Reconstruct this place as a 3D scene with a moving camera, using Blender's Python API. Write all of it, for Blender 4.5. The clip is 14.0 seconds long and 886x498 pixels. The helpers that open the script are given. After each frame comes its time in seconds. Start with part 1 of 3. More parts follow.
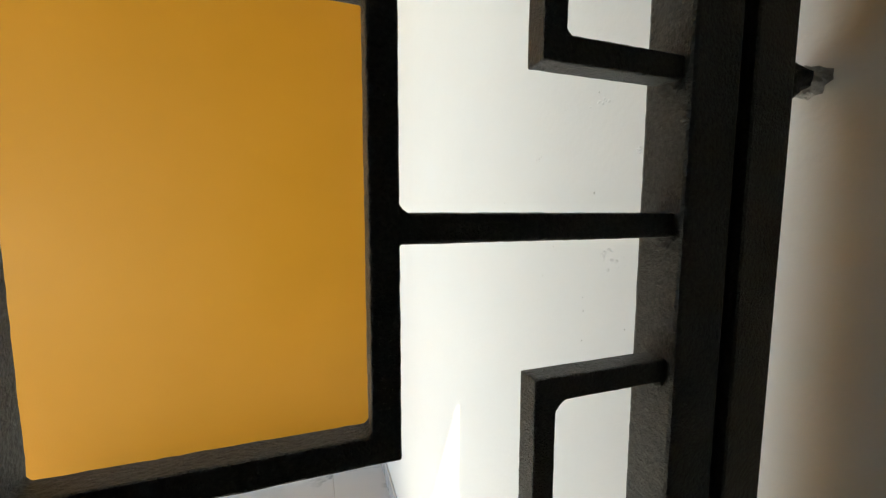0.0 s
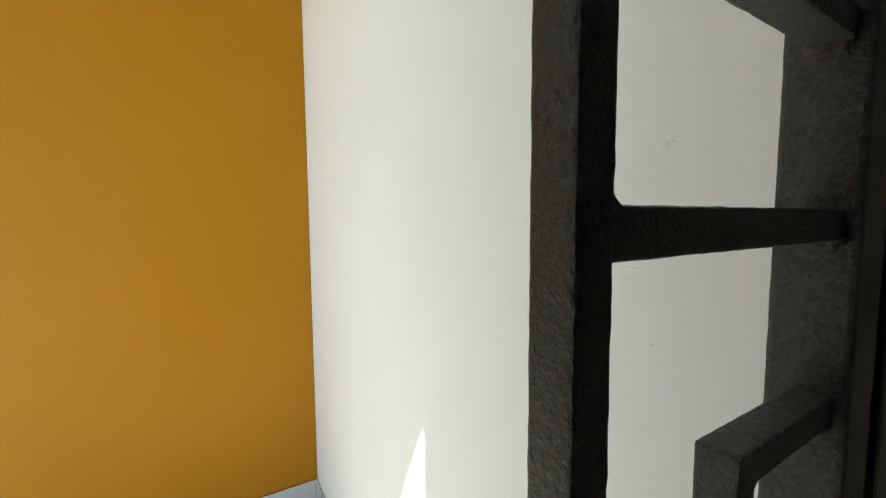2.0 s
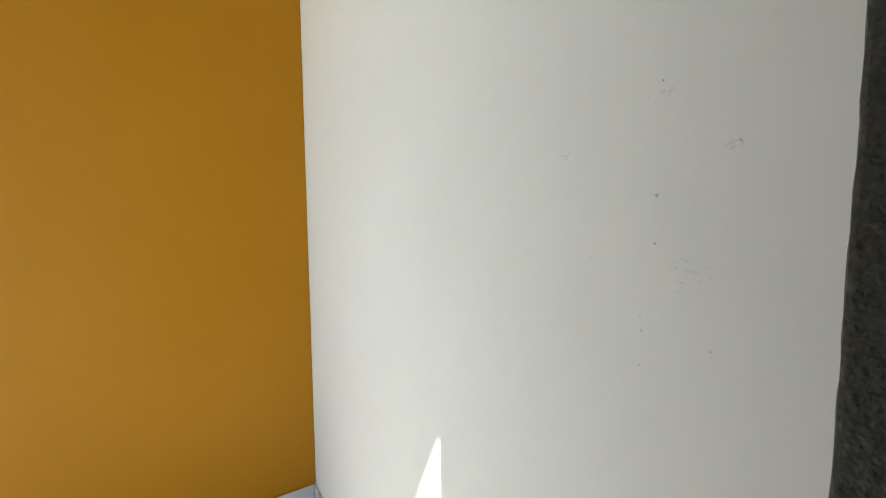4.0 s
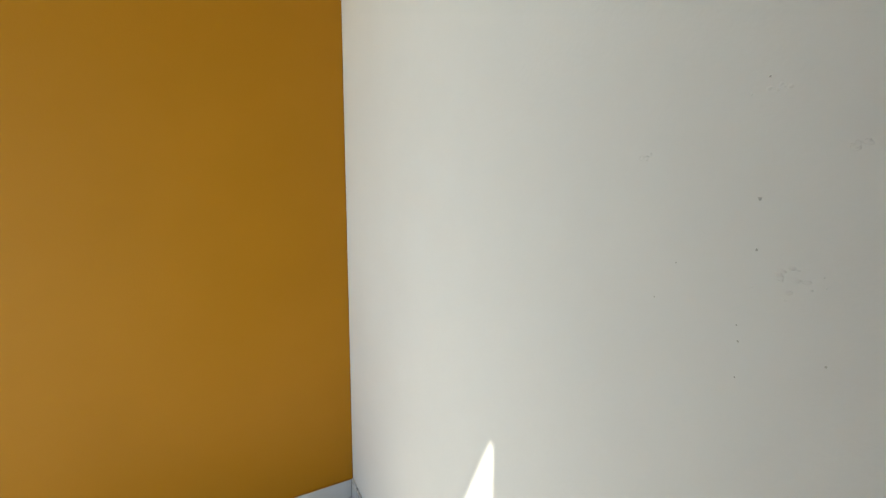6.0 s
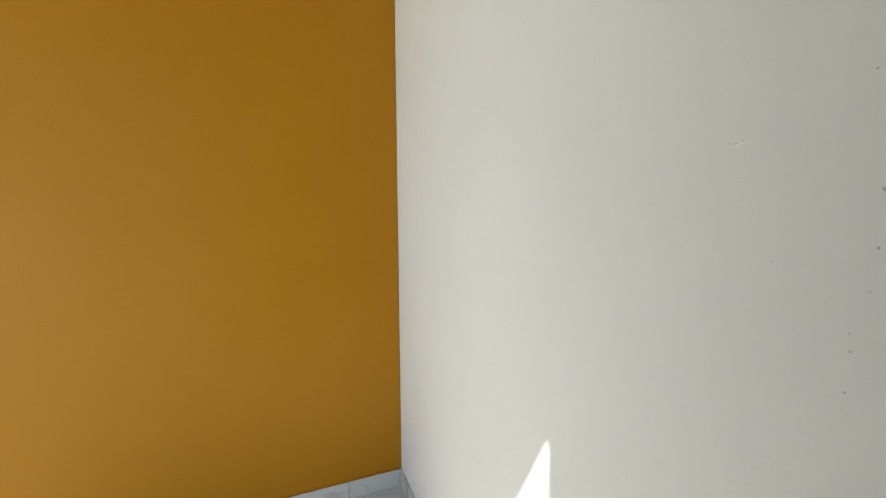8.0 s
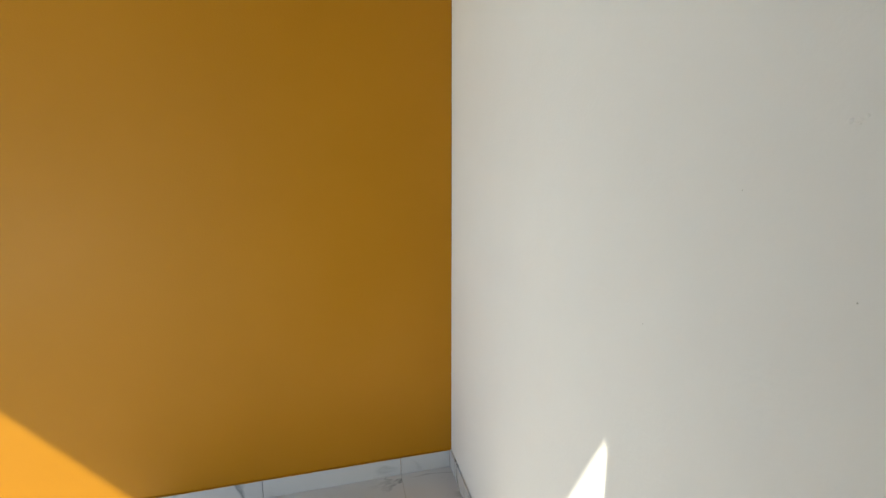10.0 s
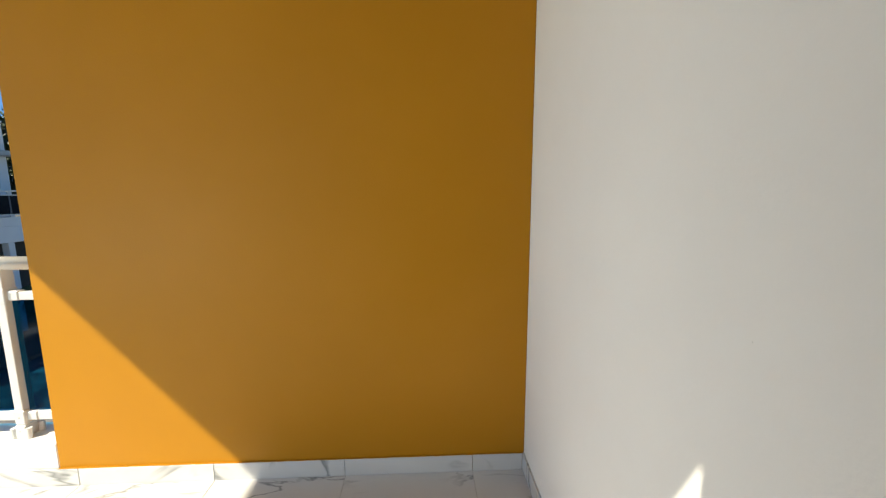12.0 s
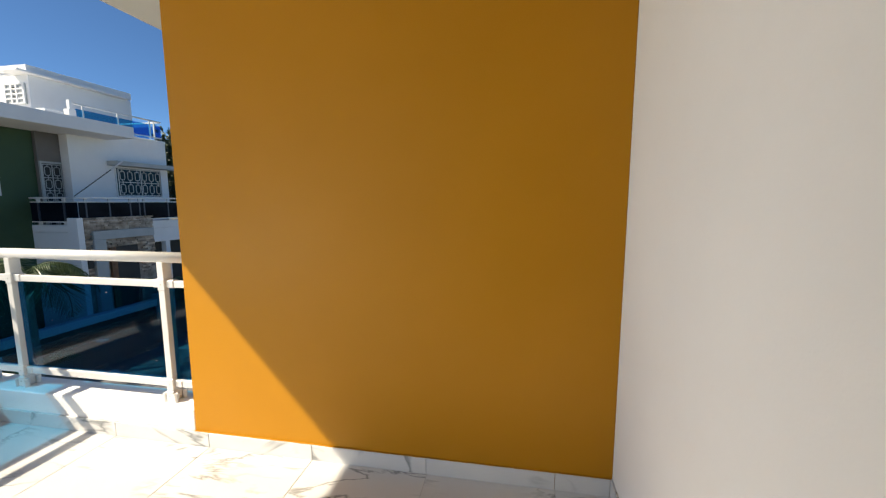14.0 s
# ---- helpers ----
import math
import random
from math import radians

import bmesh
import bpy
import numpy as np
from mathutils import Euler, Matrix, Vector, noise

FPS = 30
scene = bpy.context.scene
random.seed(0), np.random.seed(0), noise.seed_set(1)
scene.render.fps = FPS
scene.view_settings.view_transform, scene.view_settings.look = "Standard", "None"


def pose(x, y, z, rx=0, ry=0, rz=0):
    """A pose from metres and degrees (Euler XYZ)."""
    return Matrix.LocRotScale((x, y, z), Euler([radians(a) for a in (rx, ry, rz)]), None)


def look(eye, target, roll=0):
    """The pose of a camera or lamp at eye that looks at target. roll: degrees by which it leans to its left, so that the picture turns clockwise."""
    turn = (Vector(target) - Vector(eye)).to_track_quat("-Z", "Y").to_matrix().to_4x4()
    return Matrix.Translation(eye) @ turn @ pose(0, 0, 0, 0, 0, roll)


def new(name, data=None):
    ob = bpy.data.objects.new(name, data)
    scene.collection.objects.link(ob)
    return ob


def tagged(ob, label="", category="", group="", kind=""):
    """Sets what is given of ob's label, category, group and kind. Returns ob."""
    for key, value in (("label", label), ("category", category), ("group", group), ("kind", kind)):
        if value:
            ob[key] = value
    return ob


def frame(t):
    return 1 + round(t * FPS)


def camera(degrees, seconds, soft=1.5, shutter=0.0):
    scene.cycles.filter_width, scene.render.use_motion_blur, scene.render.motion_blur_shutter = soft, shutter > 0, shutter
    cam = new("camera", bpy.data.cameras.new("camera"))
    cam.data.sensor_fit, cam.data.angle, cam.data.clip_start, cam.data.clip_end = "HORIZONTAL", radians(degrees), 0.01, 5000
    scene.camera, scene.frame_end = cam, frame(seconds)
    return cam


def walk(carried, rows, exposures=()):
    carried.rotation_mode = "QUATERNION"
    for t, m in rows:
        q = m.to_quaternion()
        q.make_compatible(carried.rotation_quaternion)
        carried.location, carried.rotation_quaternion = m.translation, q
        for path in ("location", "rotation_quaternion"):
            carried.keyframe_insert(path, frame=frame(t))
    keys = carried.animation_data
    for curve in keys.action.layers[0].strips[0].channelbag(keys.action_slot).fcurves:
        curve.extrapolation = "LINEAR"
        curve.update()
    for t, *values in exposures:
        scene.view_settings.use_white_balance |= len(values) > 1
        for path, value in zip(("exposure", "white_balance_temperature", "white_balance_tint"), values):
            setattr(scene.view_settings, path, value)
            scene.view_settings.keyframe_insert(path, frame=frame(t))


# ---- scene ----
cam = camera(98.1, 14.0, soft=1.25)

PATH = [
    (0, (-0.311, -1.897, 1.297), (0.332, -0.014, 1.1), 0.1),
    (0.5, (-0.32, -1.867, 1.295), (0.451, -0.03, 1.119), -0.0),
    (1, (-0.332, -1.836, 1.293), (0.543, -0.045, 1.132), -0.2),
    (1.5, (-0.34, -1.811, 1.292), (0.611, -0.058, 1.14), -0.2),
    (2, (-0.353, -1.794, 1.293), (0.652, -0.071, 1.14), -0.4),
    (2.5, (-0.369, -1.777, 1.294), (0.669, -0.074, 1.142), -0.1),
    (3, (-0.384, -1.763, 1.294), (0.679, -0.076, 1.138), -0.4),
    (3.2, (-0.387, -1.7592, 1.294), (0.676, -0.072, 1.137), -0.4),
    (4.0, (-0.391, -1.7455, 1.296), (0.664, -0.056, 1.137), -0.3),
    (4.1, (-0.392, -1.7195, 1.297), (0.660, -0.030, 1.137), -0.3),
    (5.5, (-0.43, -1.711, 1.3), (0.568, 0.013, 1.126), -0.3),
    (6, (-0.441, -1.708, 1.302), (0.509, 0.044, 1.134), -0.2),
    (6.5, (-0.452, -1.705, 1.305), (0.45, 0.072, 1.142), -0.2),
    (7, (-0.458, -1.7, 1.305), (0.389, 0.104, 1.14), -0.1),
    (7.5, (-0.456, -1.696, 1.306), (0.335, 0.132, 1.129), -0.1),
    (8, (-0.456, -1.69, 1.3), (0.281, 0.159, 1.11), -0.2),
    (10.5, (-0.454, -1.67, 1.307), (-0.055, 0.269, 1.024), -0.1),
    (11, (-0.466, -1.67, 1.313), (-0.151, 0.284, 1.024), -0.1),
    (11.5, (-0.469, -1.675, 1.317), (-0.259, 0.293, 1.029), -0.1),
    (12, (-0.465, -1.673, 1.311), (-0.373, 0.305, 1.028), -0.2),
    (12.5, (-0.474, -1.679, 1.316), (-0.492, 0.301, 1.037), -0.1),
    (13, (-0.469, -1.684, 1.315), (-0.605, 0.293, 1.045), -0.2),
    (13.5, (-0.473, -1.689, 1.319), (-0.719, 0.279, 1.058), -0.1),
    (14, (-0.469, -1.691, 1.314), (-0.816, 0.263, 1.07), -0.1),
]
EXPOSURES = [(0, 2.50, 7050, 0), (1.5, 2.26, 7050, 0), (3, 2.09, 7050, 0), (6.5, 1.85, 7200, 0), (8, 1.85, 7250, 1), (11, 1.70, 7400, 3), (12.5, 1.61, 7600, 6), (14, 1.60, 7850, 9)]
walk(cam, [(t, look(eye, target, roll)) for t, eye, target, roll in PATH], EXPOSURES)
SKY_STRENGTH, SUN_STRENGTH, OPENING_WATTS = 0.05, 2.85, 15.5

# ---- world, sun, exposure ----
SUN = Vector((0.866, 0.51, -1.0)).normalized()
world = bpy.data.worlds.new("sky")
scene.world = world
world.use_nodes = True
wn = world.node_tree.nodes
sky = wn.new("ShaderNodeTexSky")
sky.sky_type = "NISHITA"
sky.sun_disc = False
sky.sun_elevation = math.asin(-SUN.z)
sky.sun_rotation = math.atan2(-SUN.x, -SUN.y)
sky.air_density, sky.dust_density, sky.ozone_density = 0.80, 0.0, 7.0
sky.altitude = 2600
wn["Background"].inputs["Strength"].default_value = SKY_STRENGTH
clear = wn.new("ShaderNodeMix")
clear.data_type, clear.blend_type = "RGBA", "MULTIPLY"
clear.inputs["Factor"].default_value, clear.inputs["B"].default_value = 1.0, (0.70, 0.98, 1.12, 1)
world.node_tree.links.new(sky.outputs[0], clear.inputs["A"])
world.node_tree.links.new(clear.outputs["Result"], wn["Background"].inputs["Color"])
sun = new("sun", bpy.data.lights.new("sun", "SUN"))
sun.data.energy, sun.data.angle, sun.data.color = SUN_STRENGTH, radians(0.53), (1.0, 0.95, 0.87)
sun.matrix_world = look((0, 0, 20), Vector((0, 0, 20)) + SUN)

# added fill lamp, boosts sky light from the terrace's open street side
opening = new("opening_fill", bpy.data.lights.new("opening_fill", "AREA"))
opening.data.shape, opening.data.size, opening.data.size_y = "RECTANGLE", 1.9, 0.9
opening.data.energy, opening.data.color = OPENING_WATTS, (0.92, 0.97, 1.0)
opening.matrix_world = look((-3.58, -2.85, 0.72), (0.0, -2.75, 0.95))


# ---- materials ----
def material(name, color, rough=0.6, metal=0.0, spec=0.5):
    m = bpy.data.materials.new(name)
    m.use_nodes = True
    b = m.node_tree.nodes["Principled BSDF"]
    b.inputs["Base Color"].default_value = (*color, 1)
    b.inputs["Roughness"].default_value = rough
    b.inputs["Metallic"].default_value = metal
    b.inputs["Specular IOR Level"].default_value = spec
    return m


def node(m, kind, **values):
    n = m.node_tree.nodes.new(kind)
    for k, v in values.items():
        n.inputs[k].default_value = v
    return n


def link(m, a, b):
    m.node_tree.links.new(a, b)


def coords(m):
    return m.node_tree.nodes.new("ShaderNodeNewGeometry").outputs["Position"]


def varied(name, dark, light, scale, rough=0.6, bump=0.1, fine=60.0, metal=0.0, spec=0.5, detail=5.0, rand=0.0, depth=0.01):
    """A surface whose colour wanders between two tones, with a fine relief and a broad one."""
    m = material(name, light, rough, metal, spec)
    b = m.node_tree.nodes["Principled BSDF"]
    p = coords(m)
    broad = node(m, "ShaderNodeTexNoise", Scale=scale, Detail=detail, Roughness=0.6)
    link(m, p, broad.inputs["Vector"])
    ramp = m.node_tree.nodes.new("ShaderNodeMix")
    ramp.data_type = "RGBA"
    ramp.inputs["A"].default_value, ramp.inputs["B"].default_value = (*dark, 1), (*light, 1)
    spread = node(m, "ShaderNodeMapRange", **{"From Min": 0.32, "From Max": 0.68})
    link(m, broad.outputs["Fac"], spread.inputs["Value"])
    link(m, spread.outputs[0], ramp.inputs["Factor"])
    out = ramp.outputs["Result"]
    if rand:
        info = m.node_tree.nodes.new("ShaderNodeObjectInfo")
        hsv = m.node_tree.nodes.new("ShaderNodeHueSaturation")
        r = node(m, "ShaderNodeMapRange", **{"To Min": 1 - rand, "To Max": 1 + rand})
        link(m, info.outputs["Random"], r.inputs["Value"])
        link(m, r.outputs[0], hsv.inputs["Value"])
        link(m, out, hsv.inputs["Color"])
        out = hsv.outputs[0]
    link(m, out, b.inputs["Base Color"])
    small = node(m, "ShaderNodeTexNoise", Scale=fine, Detail=4.0)
    link(m, p, small.inputs["Vector"])
    add = m.node_tree.nodes.new("ShaderNodeMath")
    add.operation = "MULTIPLY_ADD"
    add.inputs[1].default_value = 2.0
    link(m, broad.outputs["Fac"], add.inputs[0])
    link(m, small.outputs["Fac"], add.inputs[2])
    bp = node(m, "ShaderNodeBump", Strength=bump, Distance=depth)
    link(m, add.outputs[0], bp.inputs["Height"])
    link(m, bp.outputs[0], b.inputs["Normal"])
    rr = node(m, "ShaderNodeMapRange", **{"To Min": max(0.02, rough - 0.08), "To Max": min(1, rough + 0.08)})
    link(m, small.outputs["Fac"], rr.inputs["Value"])
    link(m, rr.outputs[0], b.inputs["Roughness"])
    return m


def marble(name):
    """Polished white porcelain with sparse grey veins that differ from tile to tile."""
    m = material(name, (0.82, 0.81, 0.79), 0.17)
    b = m.node_tree.nodes["Principled BSDF"]
    p = coords(m)
    info = m.node_tree.nodes.new("ShaderNodeObjectInfo")
    shift = m.node_tree.nodes.new("ShaderNodeVectorMath")
    shift.operation = "MULTIPLY_ADD"
    comb = m.node_tree.nodes.new("ShaderNodeCombineXYZ")
    for i in range(3):
        link(m, info.outputs["Random"], comb.inputs[i])
    link(m, comb.outputs[0], shift.inputs[0])
    shift.inputs[1].default_value = (13, 7, 5)
    link(m, p, shift.inputs[2])
    turn = m.node_tree.nodes.new("ShaderNodeMapping")
    turn.inputs["Rotation"].default_value = (0.3, 0.2, 0.7)
    turn.inputs["Scale"].default_value = (1.0, 3.6, 1.6)
    link(m, shift.outputs[0], turn.inputs["Vector"])
    warp = node(m, "ShaderNodeTexNoise", Scale=1.5, Detail=4.5, Roughness=0.58, Distortion=0.8)
    link(m, turn.outputs[0], warp.inputs["Vector"])
    # a vein runs where the noise crosses its middle
    off = m.node_tree.nodes.new("ShaderNodeMath")
    off.operation = "SUBTRACT"
    off.inputs[1].default_value = 0.5
    link(m, warp.outputs["Fac"], off.inputs[0])
    ab = m.node_tree.nodes.new("ShaderNodeMath")
    ab.operation = "ABSOLUTE"
    link(m, off.outputs[0], ab.inputs[0])
    vein = node(m, "ShaderNodeMapRange", **{"From Min": 0.0, "From Max": 0.028, "To Min": 1.0, "To Max": 0.0})
    link(m, ab.outputs[0], vein.inputs["Value"])
    patch = node(m, "ShaderNodeTexNoise", Scale=2.3, Detail=2.0)
    link(m, shift.outputs[0], patch.inputs["Vector"])
    gate = node(m, "ShaderNodeMapRange", **{"From Min": 0.46, "From Max": 0.60, "To Min": 0.0, "To Max": 0.9})
    link(m, patch.outputs["Fac"], gate.inputs["Value"])
    mul = m.node_tree.nodes.new("ShaderNodeMath")
    mul.operation = "MULTIPLY"
    link(m, vein.outputs[0], mul.inputs[0])
    link(m, gate.outputs[0], mul.inputs[1])
    mix = m.node_tree.nodes.new("ShaderNodeMix")
    mix.data_type = "RGBA"
    mix.inputs["A"].default_value, mix.inputs["B"].default_value = (0.60, 0.60, 0.595, 1), (0.20, 0.212, 0.212, 1)
    link(m, mul.outputs[0], mix.inputs["Factor"])
    cloud = node(m, "ShaderNodeTexNoise", Scale=5.0, Detail=3.0)
    link(m, shift.outputs[0], cloud.inputs["Vector"])
    soft = node(m, "ShaderNodeMapRange", **{"To Min": 0.94, "To Max": 1.04})
    link(m, cloud.outputs["Fac"], soft.inputs["Value"])
    hsv = m.node_tree.nodes.new("ShaderNodeHueSaturation")
    link(m, soft.outputs[0], hsv.inputs["Value"])
    link(m, mix.outputs["Result"], hsv.inputs["Color"])
    link(m, hsv.outputs[0], b.inputs["Base Color"])
    return m


def tinted_glass(name, tint, gloss=0.02):
    """A thin pane: tinted light passes, the surface mirrors by its angle."""
    m = bpy.data.materials.new(name)
    m.use_nodes = True
    nt = m.node_tree
    nt.nodes.remove(nt.nodes["Principled BSDF"])
    tr = node(m, "ShaderNodeBsdfTransparent", Color=(*tint, 1))
    gl = node(m, "ShaderNodeBsdfGlossy", Roughness=gloss)
    lw = node(m, "ShaderNodeLayerWeight", Blend=0.5)
    p5 = nt.nodes.new("ShaderNodeMath")
    p5.operation = "POWER"
    p5.inputs[1].default_value = 5.0
    link(m, lw.outputs["Facing"], p5.inputs[0])
    fr = node(m, "ShaderNodeMapRange", **{"To Min": 0.016, "To Max": 0.9})
    link(m, p5.outputs[0], fr.inputs["Value"])
    mx = nt.nodes.new("ShaderNodeMixShader")
    link(m, fr.outputs[0], mx.inputs[0])
    link(m, tr.outputs[0], mx.inputs[1])
    link(m, gl.outputs[0], mx.inputs[2])
    # dust specks
    p = coords(m)
    sp = node(m, "ShaderNodeTexNoise", Scale=70.0, Detail=2.0)
    link(m, p, sp.inputs["Vector"])
    sf = node(m, "ShaderNodeMapRange", **{"From Min": 0.745, "From Max": 0.78, "To Min": 0.0, "To Max": 0.55})
    link(m, sp.outputs["Fac"], sf.inputs["Value"])
    dust = node(m, "ShaderNodeBsdfDiffuse", Color=(0.6, 0.6, 0.58, 1))
    mx2 = nt.nodes.new("ShaderNodeMixShader")
    link(m, sf.outputs[0], mx2.inputs[0])
    link(m, mx.outputs[0], mx2.inputs[1])
    link(m, dust.outputs[0], mx2.inputs[2])
    link(m, mx2.outputs[0], nt.nodes["Material Output"].inputs["Surface"])
    return m


def leaf_material(name, dark, light):
    return varied(name, dark, light, 3.0, rough=0.38, bump=0.05)


OCHRE = varied("ochre_paint", (0.425, 0.183, 0.010), (0.455, 0.198, 0.014), 1.3, rough=0.45, bump=0.10, fine=130, spec=0.18, depth=0.004)
WHITE = varied("white_wall_paint", (0.84, 0.83, 0.805), (0.87, 0.86, 0.835), 1.7, rough=0.6, bump=0.12, fine=110, spec=0.3, depth=0.004)
CEIL = varied("ceiling_paint", (0.83, 0.82, 0.79), (0.86, 0.85, 0.82), 1.1, rough=0.8, bump=0.1, fine=90)
# dark tone so that the unseen hall throws little light back
ROOM_DIM = varied("dimmed_room_paint", (0.15, 0.153, 0.146), (0.19, 0.193, 0.185), 1.2, rough=0.8, bump=0.1)
# for unseen surfaces: grey holds back their bounced light on both seen walls
FACADE = varied("low_bounce_facade", (0.30, 0.29, 0.27), (0.35, 0.34, 0.315), 1.2, rough=0.8, bump=0.15)
CURBW = varied("curb_white_paint", (0.76, 0.755, 0.74), (0.82, 0.81, 0.80), 3.5, rough=0.5, bump=0.2, fine=90)
TILE = marble("polished_marble_tile")
GROUT = varied("grey_grout", (0.42, 0.41, 0.39), (0.54, 0.53, 0.50), 14, rough=0.9, bump=0.3)
ALU = varied("white_coated_aluminium", (0.62, 0.62, 0.605), (0.67, 0.67, 0.655), 6, rough=0.3, bump=0.02, fine=160)
GLASS = tinted_glass("blue_tinted_glass", (0.08, 0.44, 0.62))
IRON = varied("black_painted_iron", (0.020, 0.0205, 0.019), (0.068, 0.070, 0.064), 460, rough=0.44, bump=0.75, fine=900, spec=0.45, detail=9.0, depth=0.0012)
WELD = varied("rusty_weld", (0.014, 0.0135, 0.012), (0.10, 0.095, 0.085), 120, rough=0.7, bump=0.9, fine=500, depth=0.003)
PLASTER = varied("bare_plaster", (0.46, 0.44, 0.41), (0.66, 0.64, 0.60), 90, rough=0.9, bump=0.6, fine=300)
SCREW = material("steel_screw", (0.45, 0.44, 0.42), 0.35, 0.9)
H_WHITE = varied("house_white_paint", (0.72, 0.73, 0.735), (0.79, 0.80, 0.80), 0.7, rough=0.75, bump=0.15, fine=30)
H_GREEN = varied("house_green_paint", (0.024, 0.060, 0.026), (0.033, 0.077, 0.034), 0.8, rough=0.7, bump=0.15, fine=30)
# recess wall tone, darkened for the shade under the canopy
H_RECESS = varied("recess_paint_with_shade", (0.12, 0.112, 0.104), (0.16, 0.15, 0.14), 1.0, rough=0.8, bump=0.1)
H_GREY = varied("house_grey_trim", (0.33, 0.36, 0.36), (0.42, 0.45, 0.45), 1.2, rough=0.7, bump=0.1)
H_STONE = varied("stacked_stone", (0.24, 0.18, 0.13), (0.50, 0.43, 0.35), 5, rough=0.85, bump=0.6, fine=40, rand=0.35)
# near-black for painted shade in recesses and for real dark parts
H_DARK = varied("near_black_shade_and_parts", (0.015, 0.014, 0.013), (0.03, 0.028, 0.026), 2, rough=0.6, bump=0.05)
H_GLASS = varied("dark_window_glass", (0.004, 0.018, 0.03), (0.014, 0.05, 0.075), 0.9, rough=0.2, bump=0.01, spec=0.1)
H_BLACKGLASS = varied("black_railing_glass", (0.003, 0.005, 0.009), (0.008, 0.012, 0.020), 1.5, rough=0.1, bump=0.01, spec=0.03)
# blue-grey of posts as dimmed by dark glass
H_DIM_POST = varied("post_dimmed_by_glass", (0.030, 0.042, 0.065), (0.045, 0.060, 0.085), 3, rough=0.4, bump=0.02)
H_BLUE = tinted_glass("deep_blue_glass", (0.15, 0.55, 0.78))
H_WOOD = varied("brown_door_wood", (0.12, 0.05, 0.02), (0.22, 0.10, 0.04), 6, rough=0.5, bump=0.1)
ASPHALT = varied("asphalt", (0.12, 0.12, 0.116), (0.18, 0.18, 0.175), 1.2, rough=0.9, bump=0.5, fine=70)
# darker copy of the pavement concrete, with the house's shade in its colour
PAVING_SHADED = varied("shade_darkened_paving", (0.085, 0.078, 0.066), (0.14, 0.13, 0.112), 1.6, rough=0.9, bump=0.3, fine=40)
CONCRETE = varied("pavement_concrete", (0.28, 0.26, 0.23), (0.40, 0.38, 0.34), 1.6, rough=0.9, bump=0.3, fine=40)
EARTH = varied("dry_ground", (0.10, 0.09, 0.06), (0.19, 0.17, 0.12), 0.6, rough=0.95, bump=0.5, fine=12)
LEAF = leaf_material("palm_leaf", (0.030, 0.058, 0.018), (0.07, 0.11, 0.04))
LEAF2 = leaf_material("tree_leaf", (0.014, 0.028, 0.009), (0.035, 0.062, 0.02))
GRASSM = leaf_material("grass_blade", (0.05, 0.10, 0.02), (0.10, 0.17, 0.04))
BARK = varied("palm_bark", (0.16, 0.13, 0.10), (0.30, 0.26, 0.21), 9, rough=0.9, bump=0.8, fine=60)


# ---- mesh helpers ----
def link_mesh(name, bm, mat, smooth=False):
    me = bpy.data.meshes.new(name)
    bm.normal_update()
    bm.to_mesh(me)
    bm.free()
    me.materials.append(mat)
    if smooth:
        for p in me.polygons:
            p.use_smooth = True
    return new(name, me)


def part(name, bm, mat, parent, label="", smooth=False):
    ob = link_mesh(name, bm, mat, smooth)
    ob.parent = parent
    if label:
        tagged(ob, label)
    return ob


def thing(name, label, category, group="", kind=""):
    return tagged(new(name), label, category, group, kind)


def structure(name, bm, mat, label, category):
    return tagged(link_mesh(name, bm, mat), label, category, kind="structure")


def box(x0, x1, y0, y1, z0, z1, bevel=0.0, bm=None, seg=1):
    own = bmesh.new()
    m = Matrix.LocRotScale(((x0 + x1) / 2, (y0 + y1) / 2, (z0 + z1) / 2), None, (abs(x1 - x0), abs(y1 - y0), abs(z1 - z0)))
    bmesh.ops.create_cube(own, size=1.0, matrix=m)
    if bevel:
        bmesh.ops.bevel(own, geom=own.edges[:], offset=bevel, segments=seg, affect="EDGES", profile=0.5)
    if bm is None:
        return own
    tmp = bpy.data.meshes.new("tmp")
    own.to_mesh(tmp)
    own.free()
    bm.from_mesh(tmp)
    bpy.data.meshes.remove(tmp)
    return bm


def tube(a, b, r0, r1=None, n=12, bm=None):
    bm = bm or bmesh.new()
    a, b = Vector(a), Vector(b)
    m = Matrix.Translation((a + b) / 2) @ (b - a).to_track_quat("Z", "Y").to_matrix().to_4x4()
    bmesh.ops.create_cone(bm, cap_ends=True, segments=n, radius1=r0, radius2=r0 if r1 is None else r1, depth=(b - a).length, matrix=m)
    return bm


def extrude_profile(points, along, length):
    """A closed profile in the two other axes, drawn out from 0 to length along x or y."""
    bm = bmesh.new()
    place = (lambda s, u, v: (s, u, v)) if along == "x" else (lambda s, u, v: (u, s, v))
    rings = [[bm.verts.new(place(s, u, v)) for u, v in points] for s in (0.0, length)]
    n = len(points)
    for i in range(n):
        bm.faces.new((rings[0][i], rings[0][(i + 1) % n], rings[1][(i + 1) % n], rings[1][i]))
    bm.faces.new(rings[0])
    bm.faces.new(rings[1])
    bmesh.ops.recalc_face_normals(bm, faces=bm.faces[:])
    return bm


